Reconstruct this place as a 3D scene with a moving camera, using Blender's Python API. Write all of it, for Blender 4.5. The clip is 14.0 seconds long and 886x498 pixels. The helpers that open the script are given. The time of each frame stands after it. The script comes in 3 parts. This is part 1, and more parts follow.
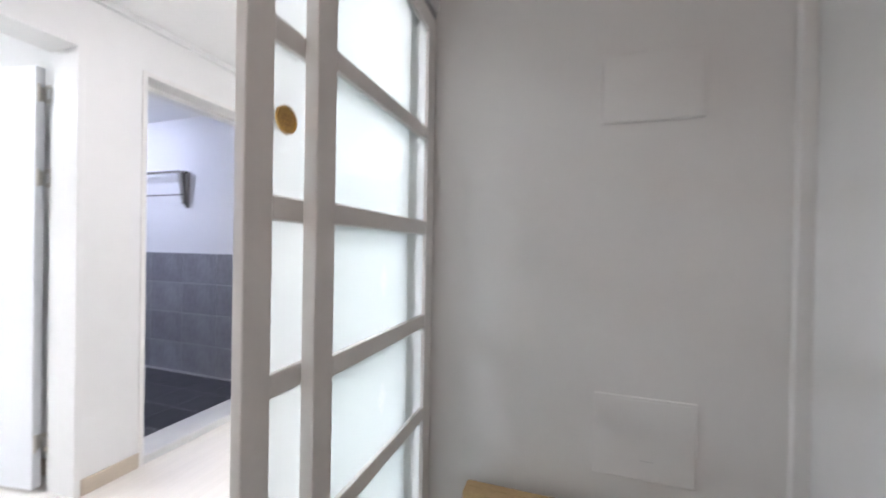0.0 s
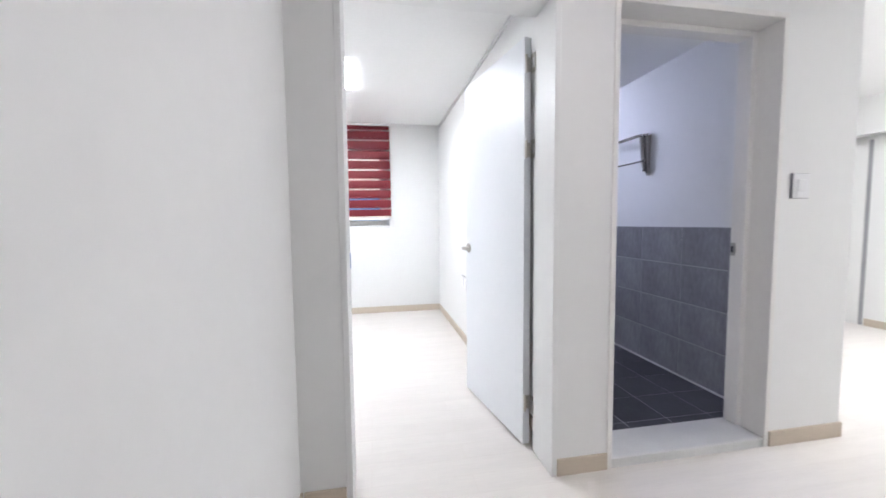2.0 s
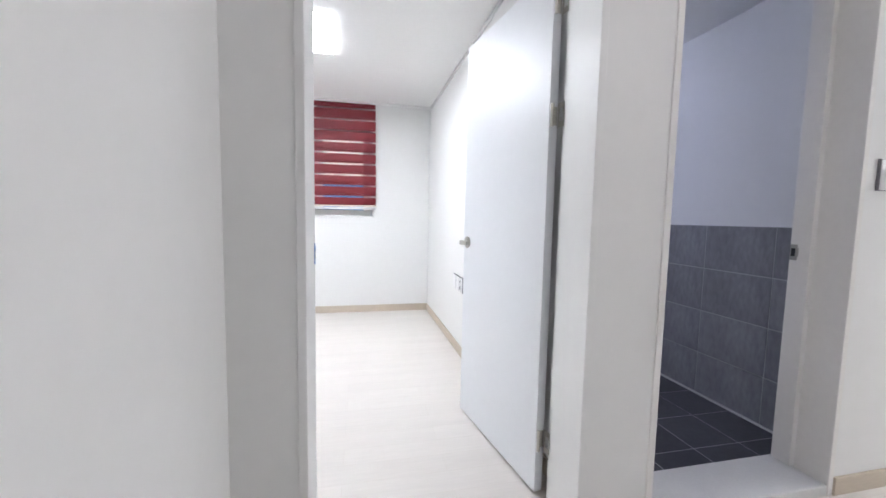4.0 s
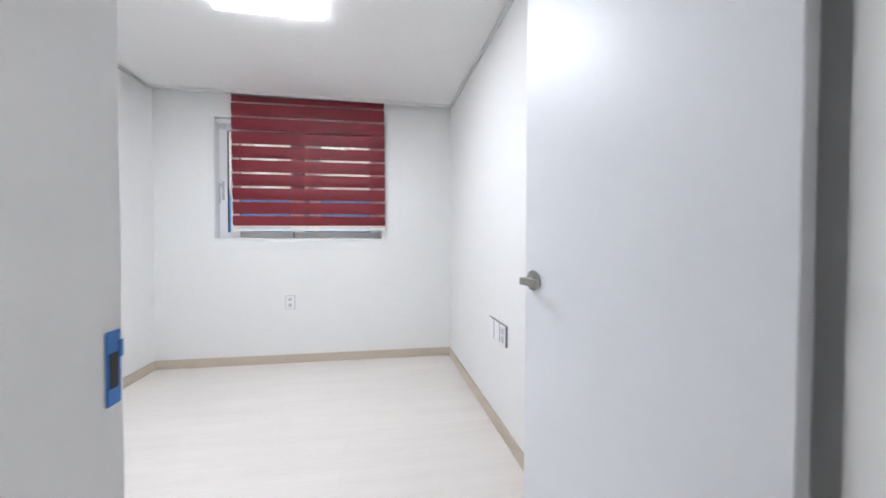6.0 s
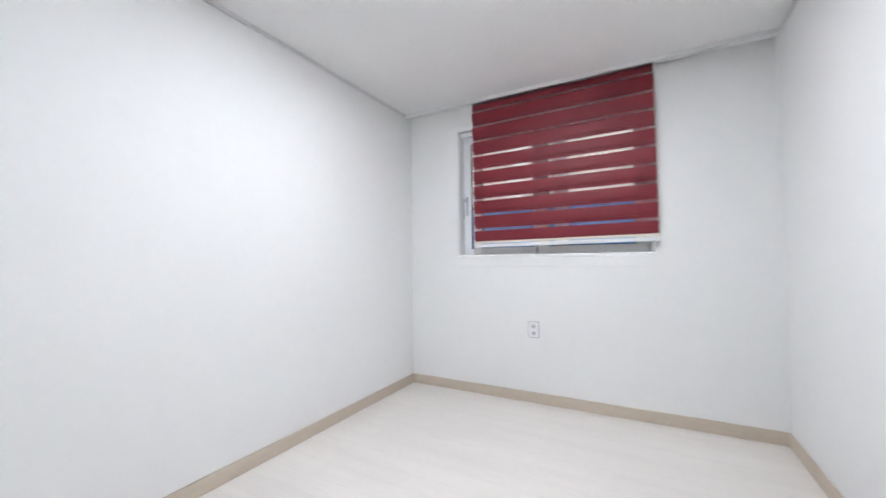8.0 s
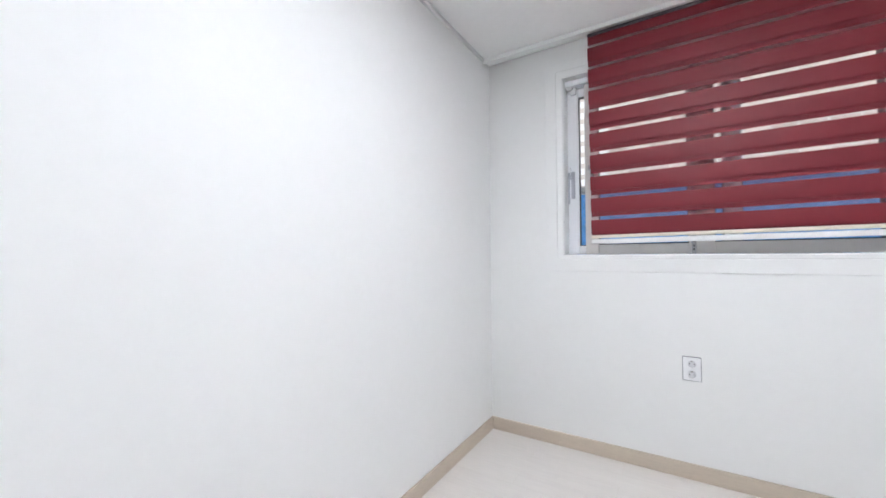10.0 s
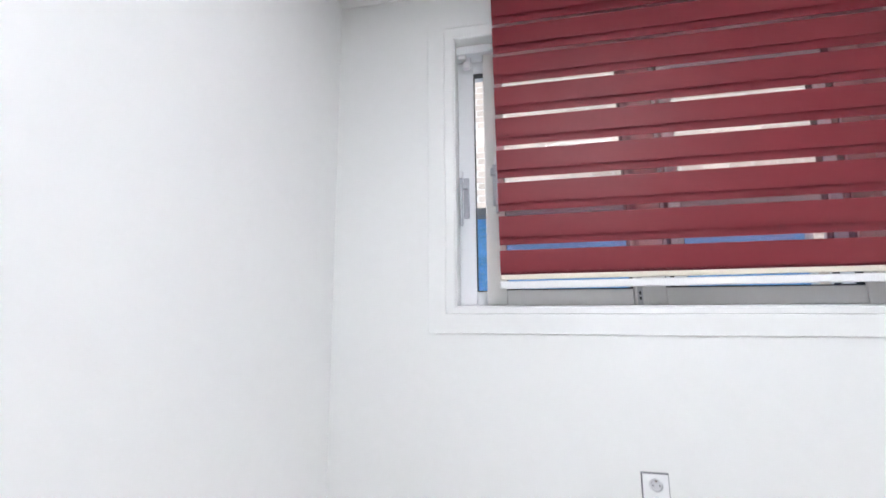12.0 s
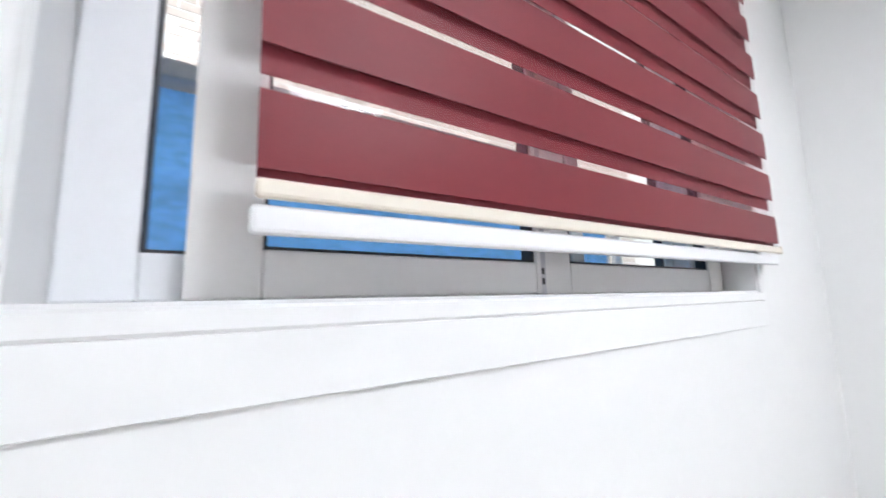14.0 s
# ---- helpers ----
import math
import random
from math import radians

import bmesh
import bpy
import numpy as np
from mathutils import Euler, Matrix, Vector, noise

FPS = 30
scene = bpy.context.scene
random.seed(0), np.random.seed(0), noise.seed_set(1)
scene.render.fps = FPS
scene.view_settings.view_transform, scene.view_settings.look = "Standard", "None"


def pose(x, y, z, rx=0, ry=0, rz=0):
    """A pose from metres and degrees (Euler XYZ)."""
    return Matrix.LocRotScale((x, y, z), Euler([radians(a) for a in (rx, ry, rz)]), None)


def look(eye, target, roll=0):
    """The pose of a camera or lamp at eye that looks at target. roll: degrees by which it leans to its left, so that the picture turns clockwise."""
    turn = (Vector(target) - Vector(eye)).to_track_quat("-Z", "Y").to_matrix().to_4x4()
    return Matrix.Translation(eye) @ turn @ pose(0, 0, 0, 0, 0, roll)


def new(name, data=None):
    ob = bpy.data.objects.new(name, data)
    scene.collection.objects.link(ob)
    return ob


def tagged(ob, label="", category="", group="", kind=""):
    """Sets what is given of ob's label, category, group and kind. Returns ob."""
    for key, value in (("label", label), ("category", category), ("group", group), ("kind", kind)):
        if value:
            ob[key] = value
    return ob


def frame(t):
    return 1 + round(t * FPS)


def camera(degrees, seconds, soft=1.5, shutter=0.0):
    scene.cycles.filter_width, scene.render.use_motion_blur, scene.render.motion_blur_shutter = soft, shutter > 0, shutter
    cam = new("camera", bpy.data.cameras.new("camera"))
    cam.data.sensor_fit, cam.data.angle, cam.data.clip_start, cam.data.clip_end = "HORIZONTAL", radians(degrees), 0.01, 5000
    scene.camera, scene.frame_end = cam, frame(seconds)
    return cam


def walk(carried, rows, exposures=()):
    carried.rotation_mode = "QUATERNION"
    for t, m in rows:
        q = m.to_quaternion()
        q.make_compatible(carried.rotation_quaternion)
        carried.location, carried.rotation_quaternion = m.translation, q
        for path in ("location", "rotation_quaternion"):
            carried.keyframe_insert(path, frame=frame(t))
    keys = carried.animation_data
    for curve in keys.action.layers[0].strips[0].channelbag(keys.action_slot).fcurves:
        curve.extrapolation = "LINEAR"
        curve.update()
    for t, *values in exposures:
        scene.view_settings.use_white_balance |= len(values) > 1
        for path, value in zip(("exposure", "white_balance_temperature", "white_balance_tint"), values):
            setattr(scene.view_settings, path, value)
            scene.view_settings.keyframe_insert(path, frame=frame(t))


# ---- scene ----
cam = camera(99.65, 14.0, soft=1.6, shutter=0.3)
PATH = [
    (0, (0.149, 1.367, 1.201), (2.045, 2.003, 1.190), 1.0),
    (0.5, (0.328, 1.514, 1.132), (2.000, 2.592, 0.928), 1.2),
    (1, (0.397, 1.693, 1.177), (1.625, 3.269, 1.086), 0.0),
    (1.5, (0.449, 1.848, 1.104), (1.161, 3.705, 0.895), -0.2),
    (2, (0.487, 2.017, 1.146), (0.844, 3.980, 1.007), -0.6),
    (2.5, (0.511, 2.101, 1.137), (0.712, 4.085, 0.979), -0.7),
    (2.7, (0.509, 2.157, 1.131), (0.759, 4.134, 0.961), 0.1),
    (4.8, (0.557, 2.797, 1.102), (1.012, 4.738, 0.952), 0.9),
    (5, (0.586, 2.925, 1.117), (1.000, 4.880, 1.058), 0.8),
    (5.5, (0.582, 3.115, 1.111), (0.996, 5.071, 1.040), 0.1),
    (6, (0.614, 3.320, 1.101), (0.968, 5.288, 1.059), 0.2),
    (6.5, (0.637, 3.521, 1.099), (0.646, 5.519, 1.015), 1.4),
    (7, (0.657, 3.713, 1.125), (0.442, 5.700, 1.179), -0.1),
    (7.5, (0.625, 3.866, 1.095), (0.152, 5.809, 1.065), -0.5),
    (8, (0.623, 4.027, 1.083), (-0.332, 5.784, 1.142), -0.7),
    (8.2, (0.519, 4.074, 1.104), (-0.589, 5.738, 1.088), 0.1),
    (10.3, (-0.290, 4.700, 1.135), (-1.314, 6.417, 1.196), -0.8),
    (10.5, (-0.354, 4.762, 1.144), (-1.310, 6.515, 1.264), -1.2),
    (11, (-0.426, 4.988, 1.135), (-1.094, 6.859, 1.368), -1.5),
    (11.5, (-0.423, 5.195, 1.036), (-0.994, 7.103, 1.214), -0.4),
    (12, (-0.574, 5.516, 1.144), (-0.908, 7.469, 1.415), -0.4),
    (12.5, (-0.728, 5.813, 1.129), (-0.614, 7.786, 1.436), -0.2),
    (13, (-0.755, 6.045, 1.112), (-0.411, 8.003, 1.325), -1.7),
    (13.5, (-0.706, 6.302, 1.122), (-0.065, 8.174, 1.413), -1.7),
    (14, (-0.633, 6.460, 1.119), (0.450, 8.120, 1.383), -1.3),
]
EXPOSURES = [(0.0, 1.22), (0.5, 1.12), (1.0, 1.1), (1.5, 1.04), (2.0, 0.67), (2.7, 0.54), (5.0, 0.42), (5.5, 0.34), (6.0, 0.13), (8.0, 0.09), (10.5, 0.15), (12.5, 0.36), (13.0, 0.43), (14.0, 0.46)]
walk(cam, [(t, look(eye, target, roll)) for t, eye, target, roll in PATH], EXPOSURES)

# ---- world, sun and lamp strengths ----
world = bpy.data.worlds.new("sky")
scene.world = world
world.use_nodes = True
wn = world.node_tree.nodes
sky = wn.new("ShaderNodeTexSky")
sky.sky_type, sky.sun_disc = "NISHITA", False
sky.sun_elevation, sky.sun_rotation = radians(40), radians(166)
world.node_tree.links.new(sky.outputs["Color"], wn["Background"].inputs["Color"])
wn["Background"].inputs["Strength"].default_value = 0.15
sun_data = bpy.data.lights.new("sun", "SUN")
sun_data.energy, sun_data.angle, sun_data.color = 3.7, radians(0.5), (1.0, 0.97, 0.93)
sun = new("sun", sun_data)
sun.matrix_world = look((3.0, -10.0, 10.5), (0.0, 2.0, 0.0))
# the hall and entry values drive unseen lamps added as fill light
PANEL_GLOW, HALL_FILL, BAR_GLOW, BATH_GLOW, ENTRY_FILL = 31.0, 14.0, 140.0, 66.0, 12.9


# ---- materials ----
def material(name, color, rough=0.6, metal=0.0, vary=0.06, scale=3.0, fine=60.0, bump=0.05, bump_scale=180.0, stretch=(1, 1, 1), random_tone=0.0, spec=0.5):
    m = bpy.data.materials.new(name)
    m.use_nodes = True
    n, l = m.node_tree.nodes, m.node_tree.links
    b = n["Principled BSDF"]
    co = n.new("ShaderNodeTexCoord")
    mp = n.new("ShaderNodeMapping")
    mp.inputs["Scale"].default_value = stretch
    l.new(co.outputs["Object"], mp.inputs["Vector"])
    big, small = n.new("ShaderNodeTexNoise"), n.new("ShaderNodeTexNoise")
    big.inputs["Scale"].default_value, small.inputs["Scale"].default_value = scale, fine
    big.inputs["Detail"].default_value, small.inputs["Detail"].default_value = 3, 4
    mix = n.new("ShaderNodeMath")
    mix.operation = "ADD"
    for tex in (big, small):
        l.new(mp.outputs["Vector"], tex.inputs["Vector"])
    l.new(big.outputs["Fac"], mix.inputs[0])
    l.new(small.outputs["Fac"], mix.inputs[1])
    ramp = n.new("ShaderNodeMapRange")
    ramp.inputs["From Min"].default_value, ramp.inputs["From Max"].default_value = 0.6, 1.4
    ramp.inputs["To Min"].default_value, ramp.inputs["To Max"].default_value = 1 - vary, 1 + vary
    l.new(mix.outputs[0], ramp.inputs["Value"])
    last = ramp.outputs["Result"]
    if random_tone:
        info, tone, mul = n.new("ShaderNodeObjectInfo"), n.new("ShaderNodeMapRange"), n.new("ShaderNodeMath")
        tone.inputs["To Min"].default_value, tone.inputs["To Max"].default_value = 1 - random_tone, 1 + random_tone
        mul.operation = "MULTIPLY"
        l.new(info.outputs["Random"], tone.inputs["Value"])
        l.new(last, mul.inputs[0])
        l.new(tone.outputs["Result"], mul.inputs[1])
        last = mul.outputs[0]
    tint = n.new("ShaderNodeVectorMath")
    tint.operation = "SCALE"
    tint.inputs[0].default_value = color
    l.new(last, tint.inputs["Scale"])
    l.new(tint.outputs["Vector"], b.inputs["Base Color"])
    b.inputs["Roughness"].default_value, b.inputs["Metallic"].default_value = rough, metal
    b.inputs["Specular IOR Level"].default_value = spec
    if bump:
        bt, bp = n.new("ShaderNodeTexNoise"), n.new("ShaderNodeBump")
        bt.inputs["Scale"].default_value, bt.inputs["Detail"].default_value = bump_scale, 3
        bp.inputs["Strength"].default_value, bp.inputs["Distance"].default_value = bump, 0.002
        l.new(mp.outputs["Vector"], bt.inputs["Vector"])
        l.new(bt.outputs["Fac"], bp.inputs["Height"])
        l.new(bp.outputs["Normal"], b.inputs["Normal"])
    return m


def glowing(name, color, strength):
    m = bpy.data.materials.new(name)
    m.use_nodes = True
    b = m.node_tree.nodes["Principled BSDF"]
    b.inputs["Base Color"].default_value = (0.9, 0.9, 0.9, 1)
    b.inputs["Emission Color"].default_value = (*color, 1)
    b.inputs["Emission Strength"].default_value = strength
    return m


def clear_glass(name, tint=(0.95, 0.98, 0.97)):
    m = bpy.data.materials.new(name)
    m.use_nodes = True
    n, l = m.node_tree.nodes, m.node_tree.links
    n.remove(n["Principled BSDF"])
    see, gloss, mix, fres = n.new("ShaderNodeBsdfTransparent"), n.new("ShaderNodeBsdfGlossy"), n.new("ShaderNodeMixShader"), n.new("ShaderNodeFresnel")
    see.inputs["Color"].default_value = (*tint, 1)
    gloss.inputs["Roughness"].default_value = 0.02
    fres.inputs["IOR"].default_value = 1.45
    l.new(fres.outputs["Fac"], mix.inputs["Fac"])
    l.new(see.outputs[0], mix.inputs[1])
    l.new(gloss.outputs[0], mix.inputs[2])
    l.new(mix.outputs[0], n["Material Output"].inputs["Surface"])
    return m


def frosted_glass(name, tint, clear, rough):
    """Sand-blasted glass: scatters most light through, and lets a blurred part pass."""
    m = bpy.data.materials.new(name)
    m.use_nodes = True
    n, l = m.node_tree.nodes, m.node_tree.links
    n.remove(n["Principled BSDF"])
    far, near, soft, mix_a, mix_b = n.new("ShaderNodeBsdfTranslucent"), n.new("ShaderNodeBsdfDiffuse"), n.new("ShaderNodeBsdfRefraction"), n.new("ShaderNodeMixShader"), n.new("ShaderNodeMixShader")
    far.inputs["Color"].default_value = (*tint, 1)
    near.inputs["Color"].default_value = (*tint, 1)
    soft.inputs["Color"].default_value = (*tint, 1)
    soft.inputs["Roughness"].default_value, soft.inputs["IOR"].default_value = rough, 1.05
    mix_a.inputs["Fac"].default_value, mix_b.inputs["Fac"].default_value = 0.22, clear
    l.new(far.outputs[0], mix_a.inputs[1])
    l.new(near.outputs[0], mix_a.inputs[2])
    l.new(mix_a.outputs[0], mix_b.inputs[1])
    l.new(soft.outputs[0], mix_b.inputs[2])
    l.new(mix_b.outputs[0], n["Material Output"].inputs["Surface"])
    return m


def sheer_cloth(name, color, clear):
    m = bpy.data.materials.new(name)
    m.use_nodes = True
    n, l = m.node_tree.nodes, m.node_tree.links
    n.remove(n["Principled BSDF"])
    see, cloth, mix = n.new("ShaderNodeBsdfTransparent"), n.new("ShaderNodeBsdfDiffuse"), n.new("ShaderNodeMixShader")
    cloth.inputs["Color"].default_value = (*color, 1)
    mix.inputs["Fac"].default_value = 1 - clear
    l.new(see.outputs[0], mix.inputs[1])
    l.new(cloth.outputs[0], mix.inputs[2])
    l.new(mix.outputs[0], n["Material Output"].inputs["Surface"])
    return m


def plank_floor(name):
    """Pale laminate: long soft streaks along x, faint plank tones."""
    m = material(name, (0.74, 0.70, 0.66), rough=0.5, vary=0.05, scale=2.2, fine=14.0, bump=0.02, bump_scale=40, stretch=(0.6, 6.0, 1), spec=0.4)
    n, l = m.node_tree.nodes, m.node_tree.links
    co, brick, mul = n.new("ShaderNodeTexCoord"), n.new("ShaderNodeTexBrick"), n.new("ShaderNodeVectorMath")
    brick.inputs["Color1"].default_value, brick.inputs["Color2"].default_value = (1, 1, 1, 1), (0.965, 0.962, 0.96, 1)
    brick.inputs["Mortar"].default_value = (0.93, 0.915, 0.9, 1)
    brick.inputs["Scale"].default_value, brick.inputs["Mortar Size"].default_value = 1.0, 0.0012
    brick.inputs["Brick Width"].default_value, brick.inputs["Row Height"].default_value = 0.9, 0.12
    l.new(co.outputs["Object"], brick.inputs["Vector"])
    mul.operation = "MULTIPLY"
    b = n["Principled BSDF"]
    old = b.inputs["Base Color"].links[0].from_socket
    l.new(old, mul.inputs[0])
    l.new(brick.outputs["Color"], mul.inputs[1])
    l.new(mul.outputs["Vector"], b.inputs["Base Color"])
    return m


M_WALL = material("white_wallpaper", (0.80, 0.80, 0.79), rough=0.75, vary=0.012, scale=1.3, fine=22, bump=0.035, bump_scale=190, spec=0.3)
M_CEIL = material("white_ceiling_paper", (0.84, 0.84, 0.83), rough=0.85, vary=0.02, scale=1.2, fine=40, bump=0.1, bump_scale=220, spec=0.2)
M_TRIM = material("white_trim_film", (0.80, 0.80, 0.79), rough=0.45, vary=0.015, scale=3, fine=30, bump=0.03, bump_scale=90)
# grey puts the ceiling moulding's shade into its colour; also a scuff mark
M_TRIM_GREY = material("shade_and_scuff_grey", (0.68, 0.68, 0.675), rough=0.5, vary=0.03, bump=0)
M_DOOR = material("white_door_film", (0.78, 0.80, 0.83), rough=0.42, vary=0.015, scale=2, fine=25, bump=0.03, bump_scale=120)
M_BASE = material("beige_baseboard", (0.56, 0.48, 0.39), rough=0.5, vary=0.07, scale=4, fine=24, bump=0.04, bump_scale=70, stretch=(1, 1, 6))
M_FLOOR = plank_floor("pale_laminate")
M_ENTRY_FLOOR = material("grey_entry_tile", (0.35, 0.34, 0.33), rough=0.4, vary=0.1)
M_FRAME = material("sliding_door_paint", (0.78, 0.765, 0.74), rough=0.5, vary=0.025, scale=4, fine=40, bump=0.05, bump_scale=120)
M_FROST = frosted_glass("frosted_glass", (0.90, 0.935, 0.932), 0.38, 0.35)
M_LOZENGE = frosted_glass("etched_white", (0.99, 0.99, 0.99), 0.0, 0.6)
M_GOLD = material("gold_sticker", (0.55, 0.33, 0.08), rough=0.4, vary=0.25, scale=40, fine=160, bump=0)
M_GOLD_INK = material("gold_sticker_ink", (0.36, 0.19, 0.05), rough=0.5, vary=0.1)
M_CARD = material("brown_cardboard", (0.52, 0.37, 0.19), rough=0.8, vary=0.08, scale=5, fine=70, bump=0.15, bump_scale=120)
M_CARD_INK = material("cardboard_print", (0.16, 0.10, 0.05), rough=0.8, vary=0.1)
M_TILE = material("grey_slate_wall_tile", (0.28, 0.28, 0.30), rough=0.36, vary=0.26, scale=5, fine=28, bump=0.15, bump_scale=40, stretch=(1, 1.6, 0.7), random_tone=0.14)
M_GROUT = material("grey_grout", (0.52, 0.52, 0.53), rough=0.8, vary=0.1, fine=120)
M_FTILE = material("charcoal_floor_tile", (0.07, 0.07, 0.08), rough=0.35, vary=0.25, scale=6, fine=35, bump=0.15, bump_scale=50, random_tone=0.15)
M_STONE = material("white_threshold_stone", (0.66, 0.66, 0.65), rough=0.35, vary=0.06, scale=9, fine=90, bump=0.02)
M_CHROME = material("chrome", (0.62, 0.61, 0.59), rough=0.16, metal=1.0, vary=0.03, bump=0)
M_RACK = material("dark_chrome", (0.17, 0.16, 0.145), rough=0.24, metal=1.0, vary=0.05, bump=0)
M_WHANDLE = material("grey_white_handle", (0.50, 0.51, 0.55), rough=0.3, vary=0.02, bump=0)
M_NICKEL = material("satin_nickel", (0.43, 0.415, 0.385), rough=0.33, metal=1.0, vary=0.04, fine=200, bump=0.03, stretch=(1, 1, 8))
M_HINGE = material("hinge_steel", (0.55, 0.53, 0.49), rough=0.35, metal=0.9, vary=0.06, bump=0)
# near-black for raised pieces that stand for the shade inside small openings
M_DARK = material("hole_shade_dark", (0.03, 0.03, 0.03), rough=0.6, vary=0.2)
M_PLASTIC = material("white_plastic", (0.80, 0.80, 0.81), rough=0.3, vary=0.01, bump=0)
M_PLATE_RIM = material("smoke_grey_plastic", (0.16, 0.16, 0.18), rough=0.35, vary=0.05, bump=0)
M_HOLE = material("gap_shade_and_parts_grey", (0.33, 0.33, 0.35), rough=0.5, vary=0.1, bump=0)
M_SOCKET_SHADE = material("socket_shade_grey", (0.55, 0.55, 0.57), rough=0.4, vary=0.03, bump=0)
M_BLUEFILM = material("blue_protective_film", (0.025, 0.17, 0.52), rough=0.3, vary=0.12, fine=60, bump=0.1)
M_BLIND = material("crimson_blind_cloth", (0.182, 0.0145, 0.0225), rough=0.5, vary=0.06, scale=3, fine=40, bump=0.18, bump_scale=420, stretch=(1, 1, 2), spec=0.36)
M_BLIND.node_tree.nodes["Principled BSDF"].inputs["Sheen Weight"].default_value = 0.08
M_SHEER = sheer_cloth("crimson_sheer", (0.45, 0.10, 0.12), 0.88)
M_CREAM = material("cream_rail", (0.74, 0.68, 0.58), rough=0.4, vary=0.03, bump=0)
M_PVC = material("white_window_plastic", (0.84, 0.85, 0.87), rough=0.28, vary=0.02, bump=0.01)
M_PVC_WARM = material("white_sash_plastic", (0.80, 0.79, 0.77), rough=0.22, vary=0.02, bump=0.01)
M_GASKET = material("black_gasket", (0.035, 0.035, 0.04), rough=0.5, vary=0.1, bump=0)
M_ALU = material("aluminium_strip", (0.5, 0.5, 0.52), rough=0.35, metal=1.0, vary=0.05, bump=0)
M_GLASS = clear_glass("window_glass")
M_BRICK = material("pale_pink_brick", (0.60, 0.52, 0.48), rough=0.85, vary=0.15, scale=10, fine=60, bump=0.5, bump_scale=90, random_tone=0.22)
M_MORTAR = material("pale_mortar", (0.76, 0.75, 0.745), rough=0.9, vary=0.1, fine=90)
M_TARP = material("blue_tarpaulin", (0.17, 0.47, 0.93), rough=0.45, vary=0.24, scale=5, fine=40, bump=0.5, bump_scale=14, stretch=(1, 1, 2.2))
tn, tl = M_TARP.node_tree.nodes, M_TARP.node_tree.links
thru, blend = tn.new("ShaderNodeBsdfTranslucent"), tn.new("ShaderNodeMixShader")
blend.inputs["Fac"].default_value = 0.75
tl.new(tn["Principled BSDF"].inputs["Base Color"].links[0].from_socket, thru.inputs["Color"])
tl.new(tn["Principled BSDF"].outputs[0], blend.inputs[1])
tl.new(thru.outputs[0], blend.inputs[2])
tl.new(blend.outputs[0], tn["Material Output"].inputs["Surface"])
M_COPING = material("grey_coping", (0.46, 0.46, 0.45), rough=0.8, vary=0.12)
M_GROUND = material("concrete_ground", (0.30, 0.29, 0.28), rough=0.9, vary=0.15)
M_PANEL = glowing("lamp_diffuser", (0.955, 1.0, 1.095), PANEL_GLOW)
M_HALL_FILL = glowing("hall_fill_diffuser", (1.07, 1.0, 1.07), HALL_FILL)
M_ENTRY_FILL = glowing("entry_fill_diffuser", (1.27, 1.0, 0.93), ENTRY_FILL)
M_BAR = glowing("bar_diffuser", (0.98, 1.0, 1.06), BAR_GLOW)
M_BATH = glowing("bath_diffuser", (0.76, 0.82, 1.17), BATH_GLOW)


# ---- mesh helpers ----
def add_box(bm, a, b):
    lo, hi = [min(p, q) for p, q in zip(a, b)], [max(p, q) for p, q in zip(a, b)]
    v = [bm.verts.new((x, y, z)) for x in (lo[0], hi[0]) for y in (lo[1], hi[1]) for z in (lo[2], hi[2])]
    for f in ((0, 1, 3, 2), (4, 6, 7, 5), (0, 4, 5, 1), (2, 3, 7, 6), (0, 2, 6, 4), (1, 5, 7, 3)):
        bm.faces.new([v[i] for i in f])
    return v


def boxes(*pairs, bevel=0.0, segments=2):
    bm = bmesh.new()
    for a, b in pairs:
        add_box(bm, a, b)
    if bevel:
        bmesh.ops.bevel(bm, geom=bm.edges[:], offset=bevel, segments=segments, affect="EDGES", profile=0.5)
    bmesh.ops.recalc_face_normals(bm, faces=bm.faces[:])
    return bm


def rod(p, q, r, sides=14, r2=None):
    bm = bmesh.new()
    p, q = Vector(p), Vector(q)
    m = Matrix.Translation((p + q) / 2) @ (q - p).to_track_quat("Z", "Y").to_matrix().to_4x4()
    bmesh.ops.create_cone(bm, cap_ends=True, segments=sides, radius1=r, radius2=r if r2 is None else r2, depth=(q - p).length, matrix=m)
    caps = [f for f in bm.faces if len(f.verts) == sides]
    edges = [e for f in caps for e in f.edges]
    bmesh.ops.bevel(bm, geom=edges, offset=r * 0.18, segments=2, affect="EDGES", profile=0.5)
    return bm


def joined(*parts):
    out = bmesh.new()
    for b in parts:
        me = bpy.data.meshes.new("join")
        b.to_mesh(me)
        out.from_mesh(me)
        b.free()
        bpy.data.meshes.remove(me)
    return out


def mesh_of(name, bm, mat, smooth=False):
    me = bpy.data.meshes.new(name)
    bm.to_mesh(me)
    bm.free()
    me.materials.append(mat)
    if smooth:
        for p in me.polygons:
            p.use_smooth = True
        me.set_sharp_from_angle(angle=radians(35))
    return me


def part(name, bm, mat, parent, label="", smooth=False):
    ob = new(name, mesh_of(name, bm, mat, smooth))
    ob.parent = parent
    if label:
        tagged(ob, label)
    return ob


def thing(name, place, label, category, group=""):
    ob = new(name)
    ob.empty_display_size = 0.1
    ob.location = place
    return tagged(ob, label, category, group)


def setting(name, bm, mat, label="", category=""):
    return tagged(new(name, mesh_of(name, bm, mat)), label, category, kind="structure")


# ---- the large structure ----
H = 2.37
XL, XR, YW, YD, YB = -1.23, 1.32, 6.86, 3.52, 3.72

